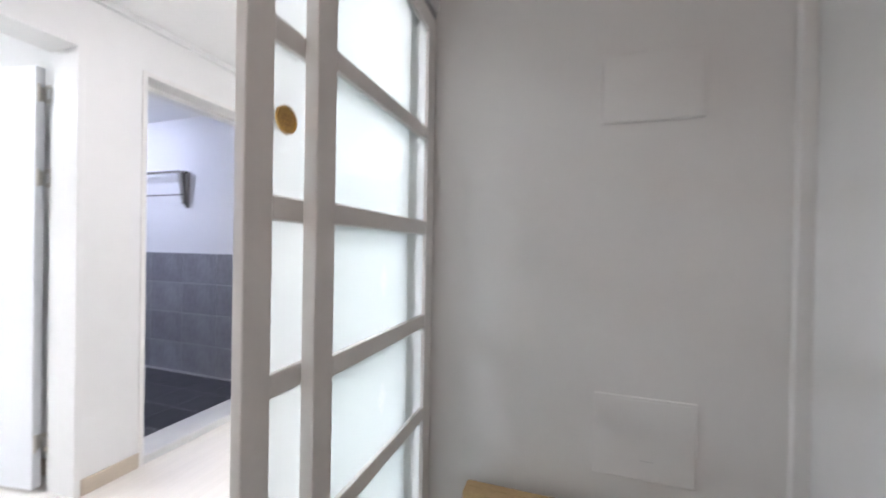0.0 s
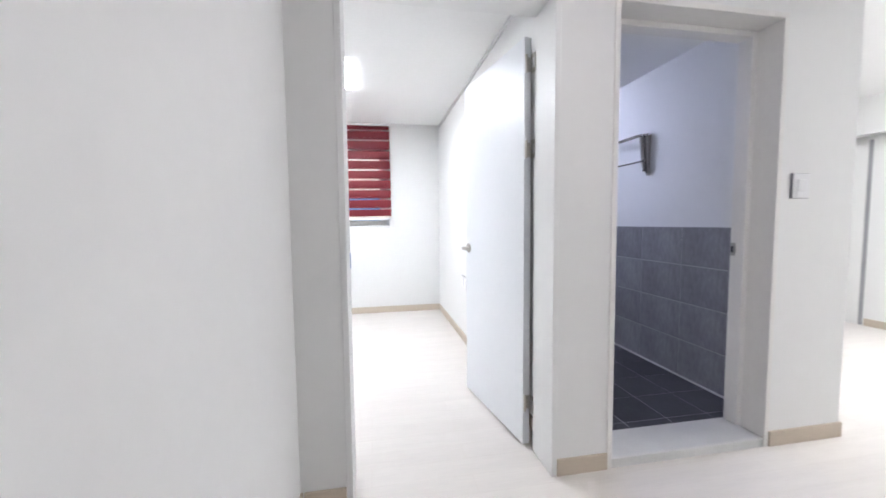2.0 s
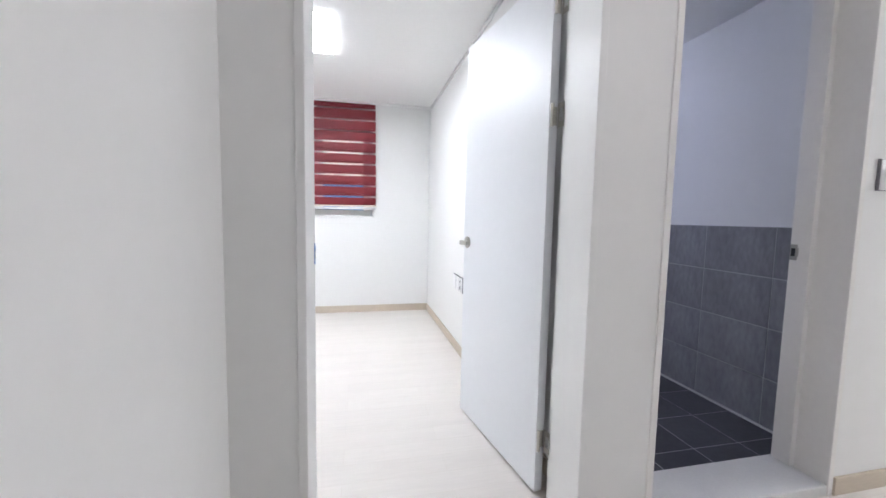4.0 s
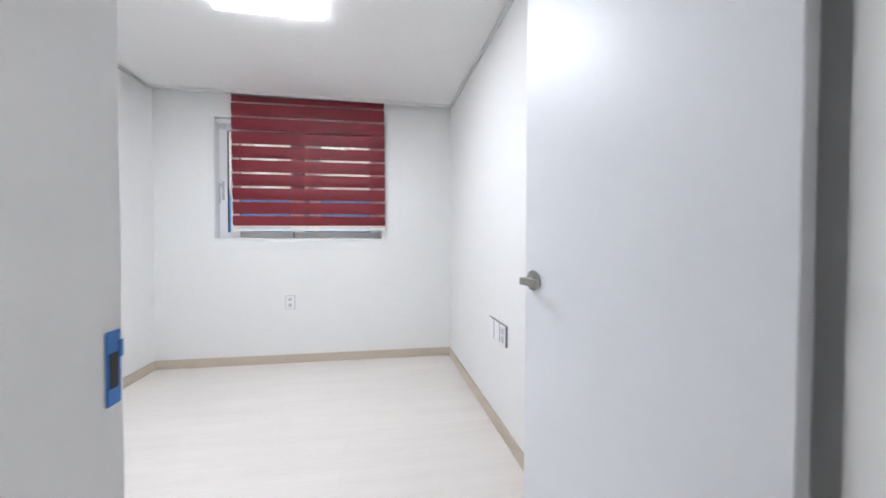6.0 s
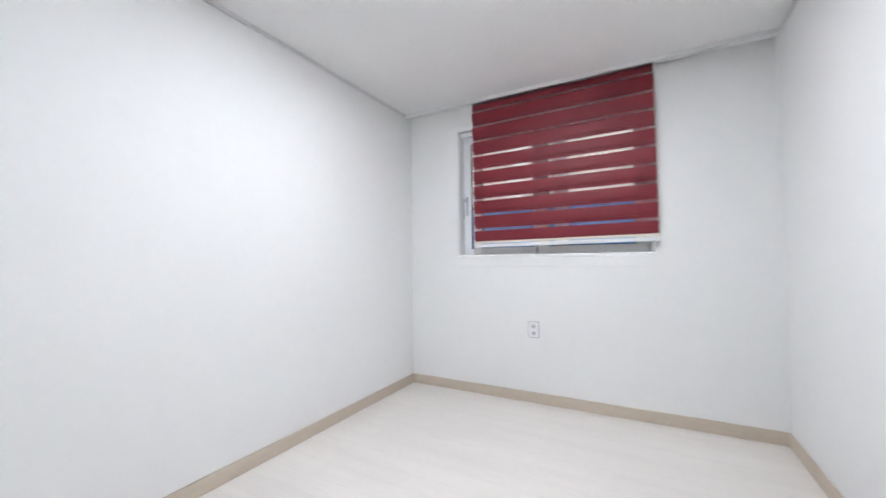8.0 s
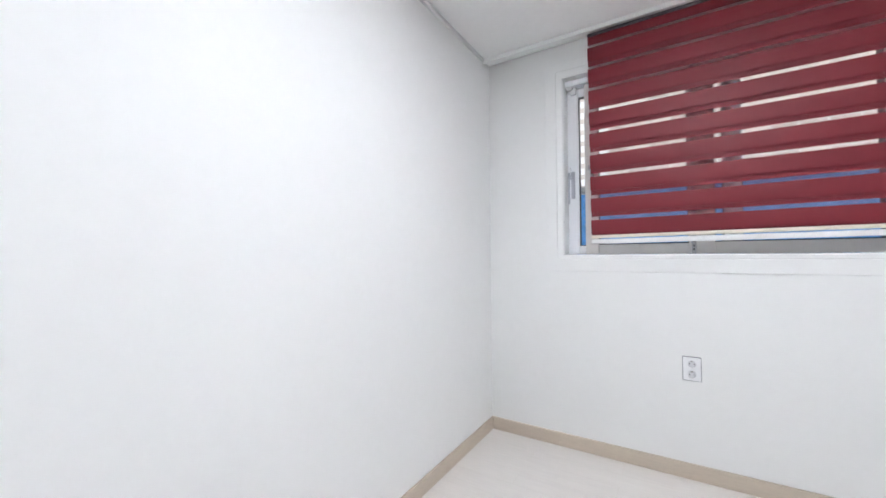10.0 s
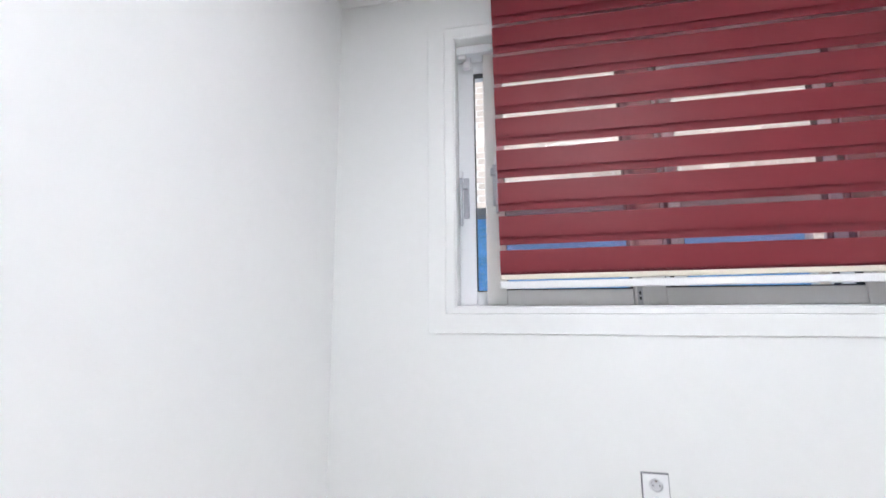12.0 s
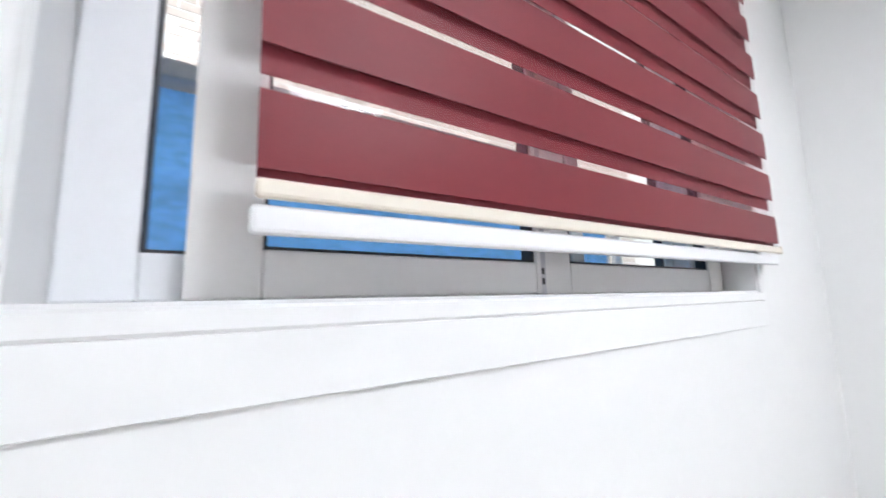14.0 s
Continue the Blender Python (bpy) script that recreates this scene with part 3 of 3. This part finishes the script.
Z0, Z1 = OZ0 + 0.0045, OZ1 - 0.0355
rear = sash(OX0 + 0.0045, 0.05, 6.957, 0.064, 0.04, Z0, Z1, 0.052, M_PVC, label="grey-white rear sash")
front = sash(-0.647, -0.130, 6.915, 0.072, 0.012, Z0, Z1, 0.056, M_PVC_WARM, label="glossy white front sash slid aside")
right = sash(-0.110, 0.647, 6.932, 0.080, 0.085, Z0, Z1, 0.060, M_PVC_WARM, label="glossy white sash")
outer = sash(0.02, 0.664 - 0.021, 7.06, 0.075, 0.05, Z0, Z1, 0.052, M_PVC, label="grey-white outer sash")
strip = wpart("metal_strip", M_ALU, ((-0.1285, 6.922, Z0), (-0.1115, 6.956, Z1)), bevel=0.001, label="aluminium strip with slots")
for z in (Z0 + 0.018, Z0 + 0.036):
    wpart("slot_shade", M_DARK, ((-0.123, 6.9205, z), (-0.117, 6.9218, z + 0.011)), parent=strip, bevel=0)


def window_handle(x, y, top, parent, lean):
    """A long lever hanging down beside its narrow base plate, with a small catch above."""
    h = wpart("handle", M_WHANDLE, ((x - 0.011, y - 0.010, top - 0.165), (x + 0.011, y - 0.0003, top)), parent=parent, bevel=0.004, label="grey lever handle hanging down")
    wpart("neck", M_WHANDLE, ((x - 0.018, y - 0.030, top - 0.050), (x + 0.004, y - 0.0102, top - 0.022)), parent=h, bevel=0.003)
    wpart("grip", M_WHANDLE, ((x + lean - 0.005, y - 0.044, top - 0.200), (x + lean + 0.005, y - 0.0302, top - 0.012)), parent=h, bevel=0.004)
    wpart("catch", M_PLASTIC, ((x + lean - 0.010, y - 0.026, top - 0.004), (x + lean + 0.004, y - 0.0003, top + 0.026)), parent=h, bevel=0.002)
    return h


window_handle(-0.7225, 6.957, 1.625, rear, -0.017)
window_handle(-0.607, 6.915, 1.660, front, 0.006)

# ---- zebra blind ----
blind = thing("roller_blind", (0.05, 6.81, H), "crimson double-layer zebra roller blind, drawn down", "blind")
binv = Matrix.Translation(-Vector(blind.location))
FX0, FX1 = -0.599, 0.697
FY, BY = 6.812, 6.823
PER, BAND, TOP0 = 0.1207, 0.0750, 1.312


def bpart(name, mat, a, b, label="", bevel=0.0):
    bm = boxes((a, b), bevel=bevel)
    bm.transform(binv)
    return part(name, bm, mat, blind, label)


def cloth_band(name, x0, x1, y, z0, z1):
    """A strip of stiff cloth, slightly bowed towards the room, with a folded edge."""
    bm = bmesh.new()
    n = 7
    rows = []
    for k in range(n):
        u = k / (n - 1)
        bow = 0.0008 * (1 - (2 * u - 1) ** 2)
        z = z0 + (z1 - z0) * u
        rows.append([bm.verts.new((x0 + (x1 - x0) * i / 12, y - bow, z)) for i in range(13)])
    for r, s in zip(rows, rows[1:]):
        for i in range(12):
            bm.faces.new((r[i], r[i + 1], s[i + 1], s[i]))
    bmesh.ops.recalc_face_normals(bm, faces=bm.faces[:])
    bmesh.ops.solidify(bm, geom=bm.faces[:], thickness=0.0008)
    bm.transform(binv)
    return part(name, bm, M_BLIND, blind, smooth=True)


for k in range(9):
    top = TOP0 + k * PER
    cloth_band("front_band", FX0, FX1, FY, top - BAND, min(top, 2.335))
    low = top + 0.0200
    cloth_band("back_band", FX0 + 0.001, FX1 - 0.001, BY, low, min(low + BAND, 2.345))
cloth_band("back_band", FX0 + 0.001, FX1 - 0.001, BY, 1.220, TOP0 + 0.0200 - PER + BAND)
def sheer_sheet(name, y):
    bm = bmesh.new()
    q = [bm.verts.new(v) for v in ((FX0 + 0.002, y, 1.226), (FX1 - 0.002, y, 1.226), (FX1 - 0.002, y, 2.34), (FX0 + 0.002, y, 2.34))]
    bm.faces.new(q)
    bm.transform(binv)
    return part(name, bm, M_SHEER, blind, "see-through crimson gauze")


sheer_sheet("front_sheer", FY + 0.0015)
sheer_sheet("back_sheer", BY + 0.0015)
bpart("bottom_rail", M_CREAM, (FX0 - 0.001, FY - 0.006, 1.210), (FX1 + 0.001, FY + 0.006, 1.228), "cream rounded bottom rail", 0.004)
bpart("weight_rail", M_PLASTIC, (FX0 - 0.003, BY - 0.008, 1.180), (FX1 + 0.003, BY + 0.012, 1.2062), "white weight rail", 0.004)
bpart("end_cap", M_CREAM, (FX1 + 0.0012, FY - 0.006, 1.209), (FX1 + 0.006, FY + 0.006, 1.229), "cream end cap", 0.001)
# dark tone of the head rail stands for the shadow line above the cloth
bpart("head_box", M_PLATE_RIM, (FX0, FY - 0.003, 2.346), (FX1, BY + 0.02, H - 0.0130), "head rail under the ceiling, dark for the shadow line there")
# the blind is turned half a degree and shifted to fit the camera's view
blind.location.x, blind.location.z, blind.rotation_euler.y = 0.043, H + 0.0055, radians(-0.5)

# ---- outside the window ----
setting("ground", boxes(((-400, -400, -0.9), (400, 400, -0.7))), M_GROUND, "grey concrete ground", "ground")
parapet = thing("tarpaulin_fence", (0.0, 7.3, -0.7), "low fence hung with a bright blue tarpaulin", "fence")
for x in (-2.6, -1.3, 0.70, 0.79):
    part("post", rod((x, 0.045, 0.0), (x, 0.045, 2.245), 0.021, 14), M_PVC if x > 0 else M_COPING, parapet, smooth=True)
part("top_rail", boxes(((-3.0, -0.015, 2.2455), (0.84, 0.075, 2.285)), bevel=0.006), M_COPING, parapet, "grey top rail")
tarp = bmesh.new()
cols, rws = 90, 24
grid = [[tarp.verts.new((-3 + 3.67 * i / cols, 0.012 + 0.014 * noise.noise((i * 0.23, j * 0.31 + i * 0.12, 2.0)), 0.3 + 1.935 * j / rws)) for i in range(cols + 1)] for j in range(rws + 1)]
for j in range(rws):
    for i in range(cols):
        tarp.faces.new((grid[j][i], grid[j][i + 1], grid[j + 1][i + 1], grid[j + 1][i]))
part("tarpaulin", tarp, M_TARP, parapet, "bright blue wrinkled tarpaulin", smooth=True)
house = thing("neighbour_house", (0.0, 9.3, -0.7), "neighbouring house of pale cream brick", "house")
part("wall", boxes(((-6.0, 0.0095, 0.0), (7.0, 0.3, 6.5))), M_MORTAR, house)
part("roof", boxes(((-6.2, -0.2, 6.5), (7.2, 4.0, 6.7))), M_COPING, house, "flat grey roof edge")

# ---- entry: sliding lattice door ----
def lattice_panel(x0, x1, y0, y1, label, sticker):
    ob = thing("sliding_door", (x0, y0, 0.0), label, "sliding door", "lattice sliding doors")
    w, d, top, s = x1 - x0, y1 - y0, 2.075, 0.068
    part("stile", boxes(((0, 0, 0.004), (s, d, top)), bevel=0.003), M_FRAME, ob)
    part("stile", boxes(((w - s, 0, 0.004), (w, d, top)), bevel=0.003), M_FRAME, ob)
    part("rail", boxes(((s + 0.0002, 0, top - 0.07), (w - s - 0.0002, d, top)), bevel=0.002), M_FRAME, ob)
    part("rail", boxes(((s + 0.0002, 0, 0.004), (w - s - 0.0002, d, 0.12)), bevel=0.002), M_FRAME, ob)
    for k in range(5):
        z = 0.231 + 0.347 * k
        if k:
            part("muntin", boxes(((s + 0.0002, 0.002, z - 0.0245), (w - s - 0.0002, d - 0.002, z + 0.0245)), bevel=0.004), M_FRAME, ob)
    edges = [0.12] + [0.231 + 0.347 * k for k in range(1, 5)] + [top - 0.07]
    for k, (a, b) in enumerate(zip(edges, edges[1:])):
        lo, hi = a + (0.025 if k else 0.0005), b - (0.025 if k < 4 else 0.0005)
        pane = part("pane", boxes(((s + 0.0003, d / 2 - 0.0025, lo), (w - s - 0.0003, d / 2 + 0.0025, hi))), M_FROST, ob, "frosted greenish glass pane")
        pane.visible_shadow = False
        if sticker == "lozenge":
            bm = bmesh.new()
            cx, cz = 0.335, (lo + hi) / 2
            for r in (0.0, 0.5):
                pts = [(0, 0.048), (0.026, 0.0), (0, -0.048), (-0.026, 0.0)]
                if r == 0:
                    ring = [[bm.verts.new((cx + px * q, d / 2 - 0.0032, cz + pz * q)) for px, pz in pts] for q in (1.0, 0.86)]
                else:
                    ring = [[bm.verts.new((cx + px * q, d / 2 - 0.0032, cz + pz * q)) for px, pz in pts] for q in (0.6, 0.25)]
                for i in range(4):
                    j = (i + 1) % 4
                    bm.faces.new((ring[0][i], ring[0][j], ring[1][j], ring[1][i]))
            part("motif", bm, M_LOZENGE, pane, "etched white lozenge")
    return ob


doorA = lattice_panel(0.656, 1.376, 1.904, 1.929, "off-white lattice sliding door with frosted glass, pushed aside", "")
doorB = lattice_panel(0.806, 1.516, 1.868, 1.902, "off-white lattice sliding door with frosted glass", "lozenge")
seal = thing("round_sticker", (0.764, 1.9138, 1.452), "round gold sticker on the frosted glass", "sticker")
part("disc", rod((0, -0.0012, 0), (0, -0.0004, 0), 0.028, 28), M_GOLD, seal)
for k, w in enumerate((0.020, 0.030, 0.024)):
    part("print_line", boxes(((-w / 2, -0.0020, 0.008 - 0.009 * k), (w / 2, -0.0013, 0.011 - 0.009 * k))), M_GOLD_INK, seal, "darker print line")
setting("trim_sliding_track", boxes(((0.15, 1.872, 2.082), (1.52, 1.968, 2.1045))), M_HOLE, "grey sliding door track under the header", "track")
setting("trim_sliding_sill", boxes(((0.15, 1.865, -0.06), (1.52, 1.975, 0.002)), bevel=0.002), M_ALU, "aluminium sliding door sill", "sill")
setting("trim_sliding_jamb", boxes(((0.1505, 1.87, 0.0), (0.166, 1.972, 2.08)), bevel=0.002), M_FRAME, "off-white sliding door jamb", "jamb")
setting("trim_entry_corner", boxes(((1.495, 0.7005, -0.06), (1.5195, 0.742, H - 0.001)), bevel=0.004), M_TRIM, "white corner trim of the entry", "moulding")
setting("baseboard_entry", boxes(((1.5085, 0.745, -0.06), (1.5195, 1.86, 0.03)), bevel=0.002), M_BASE, "beige wood-grain baseboard", "baseboard")

fuse = thing("fuse_box", (1.52, 1.12, 1.735), "fuse box cover papered over in wall white", "fuse box")
part("cover", boxes(((-0.016, -0.150, -0.115), (-0.0005, 0.150, 0.115)), bevel=0.007), M_WALL, fuse)
part("lid", boxes(((-0.0172, -0.140, -0.105), (-0.010, 0.140, 0.105)), bevel=0.001), M_WALL, fuse)
lowbox = thing("terminal_box", (1.52, 1.125, 0.585), "terminal box cover papered over in wall white", "terminal box")
part("cover", boxes(((-0.009, -0.150, -0.135), (-0.0005, 0.150, 0.135)), bevel=0.003), M_WALL, lowbox)
part("lid", boxes(((-0.0098, -0.140, -0.125), (-0.006, 0.140, 0.125)), bevel=0.0006), M_WALL, lowbox)
part("scuff", boxes(((-0.0104, -0.03, -0.072), (-0.0096, 0.01, -0.068))), M_TRIM_GREY, lowbox, "small grey scuff mark")

carton = thing("cardboard_box", (1.43, 1.33, -0.06), "flat brown cardboard box with dark print against the wall", "cardboard box")
part("body", boxes(((-0.035, -0.40, 0.0), (0.035, 0.37, 0.418)), bevel=0.003), M_CARD, carton)
part("flap", boxes(((-0.0345, -0.395, 0.4185), (-0.001, 0.365, 0.4215)), bevel=0.001), M_CARD, carton)
part("flap", boxes(((0.001, -0.395, 0.4185), (0.0345, 0.365, 0.4215)), bevel=0.001), M_CARD, carton)
for y, z, w, h in ((0.30, 0.378, 0.035, 0.03), (0.20, 0.402, 0.06, 0.006), (0.12, 0.402, 0.05, 0.006), (0.06, 0.400, 0.02, 0.010), (-0.04, 0.402, 0.07, 0.006), (0.16, 0.372, 0.09, 0.012), (0.02, 0.372, 0.10, 0.012), (-0.16, 0.39, 0.08, 0.01), (0.24, 0.30, 0.09, 0.01), (0.05, 0.30, 0.12, 0.01)):
    part("print", boxes(((-0.0358, y - w / 2, z - h / 2), (-0.0351, y + w / 2, z + h / 2))), M_CARD_INK, carton, "dark printed bar")

setting("trim_bathroom_caulk", boxes(((2.874, YB + 0.01, -0.1115), (2.8885, 5.88, -0.0985)), bevel=0.003), M_STONE, "white sealant line between wall tiles and floor", "sealant")

# ---- bathroom: towel rack ----
rack = thing("towel_rack", (2.90, 5.0, 1.735), "dark chrome folding towel rack with two bars", "towel rack")
WALL_PLATE = [(-0.0005, -0.185), (-0.016, -0.188), (-0.034, -0.150), (-0.036, 0.150), (-0.026, 0.178), (-0.0005, 0.178)]
SWING_PLATE = [(-0.037, -0.150), (-0.060, -0.145), (-0.078, -0.085), (-0.108, 0.140), (-0.100, 0.160), (-0.060, 0.160)]
BACK_ARM = [(-0.030, -0.165), (-0.042, -0.168), (-0.052, -0.120), (-0.074, 0.150), (-0.066, 0.166), (-0.050, 0.160)]


def plate(outline, y0, y1):
    """A flat bracket of the given outline, from y0 to y1, with rounded edges."""
    bm = bmesh.new()
    low, high = [[bm.verts.new((px, y, pz)) for px, pz in outline] for y in (y0, y1)]
    bm.faces.new(low)
    bm.faces.new(high[::-1])
    for i in range(len(outline)):
        j = (i + 1) % len(outline)
        bm.faces.new((low[i], high[i], high[j], low[j]))
    bmesh.ops.recalc_face_normals(bm, faces=bm.faces[:])
    bmesh.ops.bevel(bm, geom=bm.edges[:], offset=0.002, segments=2, affect="EDGES", profile=0.5)
    return bm


for y in (0.0, 0.68):
    part("wall_plate", plate(WALL_PLATE, y - 0.012, y + 0.012), M_NICKEL, rack, "satin nickel wall plate")
    part("arm", plate(BACK_ARM, y - 0.020, y - 0.0125), M_RACK, rack)
    part("arm", plate(SWING_PLATE, y - 0.010, y + 0.004), M_NICKEL, rack)
    for px, pz, r in ((-0.034, 0.168, 0.012), (-0.068, 0.160, 0.013), (-0.100, 0.156, 0.014), (-0.070, -0.062, 0.012), (-0.045, -0.140, 0.010)):
        part("pivot", rod((px, y - 0.024, pz), (px, y + 0.020, pz), r, 16), M_RACK, rack, smooth=True)
        part("pivot_cap", rod((px, y - 0.028, pz), (px, y - 0.0245, pz), r * 0.6, 12), M_CHROME, rack, "bright chrome cap", smooth=True)
part("bar", boxes(((-0.108, 0.0205, 0.146), (-0.098, 0.6595, 0.172)), bevel=0.003), M_RACK, rack, "flat dark chrome bar")
part("bar", rod((-0.060, 0.0205, 0.164), (-0.060, 0.6595, 0.164), 0.007), M_RACK, rack, smooth=True)
part("bar", rod((-0.070, 0.0205, -0.062), (-0.070, 0.6595, -0.062), 0.007), M_RACK, rack, smooth=True)

# ---- pieces: bathroom tiles and the neighbour's bricks ----
wall_tile = mesh_of("tile", boxes(((-0.0105, 0.0025, 0.0025), (-0.001, 0.4475, 0.2995)), bevel=0.001, segments=1), M_TILE)
tiles_east = setting("wall_tiling_east", boxes(((2.8905, YB + 0.002, -0.112), (2.8996, 5.898, 1.093))), M_GROUT, "grey slate-look wall tiles to half height", "tiling")
for r in range(4):
    for c in range(5):
        t = new("tile", wall_tile)
        t.parent = tiles_east
        t.location = (2.8985, 3.912 - 0.19 + 0.45 * c - 0.02, -0.112 + 0.302 * r)
tiles_north = setting("wall_tiling_north", boxes(((1.422, 5.8905, -0.112), (2.886, 5.8996, 1.093))), M_GROUT, "grey slate-look wall tiles to half height", "tiling")
for r in range(4):
    for c in range(3):
        t = new("tile", wall_tile)
        t.parent = tiles_north
        t.location, t.rotation_euler = (2.885 - 0.45 * c, 5.8985, -0.112 + 0.302 * r), (0, 0, radians(90))
floor_tile = mesh_of("tile", boxes(((0.003, 0.003, 0.0), (0.297, 0.297, 0.0025)), bevel=0.001, segments=1), M_FTILE)
floor_bath = bpy.data.objects["floor_bathroom"]
for r in range(7):
    for c in range(4):
        t = new("tile", floor_tile)
        t.parent = floor_bath
        t.location = (1.69 + 0.3 * c, 3.735 + 0.3 * r, -0.112)
house_wall = [o for o in house.children if o.name.startswith("wall")][0]
brick = mesh_of("brick", boxes(((0.005, 0.006, 0.005), (0.20, 0.0125, 0.062)), bevel=0.002, segments=1), M_BRICK)
for r in range(22):
    for c in range(13):
        t = new("brick", brick)
        t.parent = house_wall
        t.location = (-0.95 + 0.205 * c + (0.1025 if r % 2 else 0), 0.0, 2.38 + 0.067 * r)
rest = bmesh.new()
for r in range(14, 72):
    for c in range(-16, 26):
        if 2.38 - 0.01 < 0.067 * r + 0.035 < 2.38 + 22 * 0.067 and -1.16 < -0.95 + 0.205 * c < -0.95 + 13 * 0.205:
            continue
        x, z = -0.95 + 0.205 * c + (0.1025 if r % 2 else 0), 2.38 + 0.067 * (r - 36)
        add_box(rest, (x + 0.005, 0.006, z + 0.005), (x + 0.20, 0.0125, z + 0.062))
bmesh.ops.recalc_face_normals(rest, faces=rest.faces[:])
tagged(part("brickwork", rest, M_BRICK, house_wall), kind="stuff")
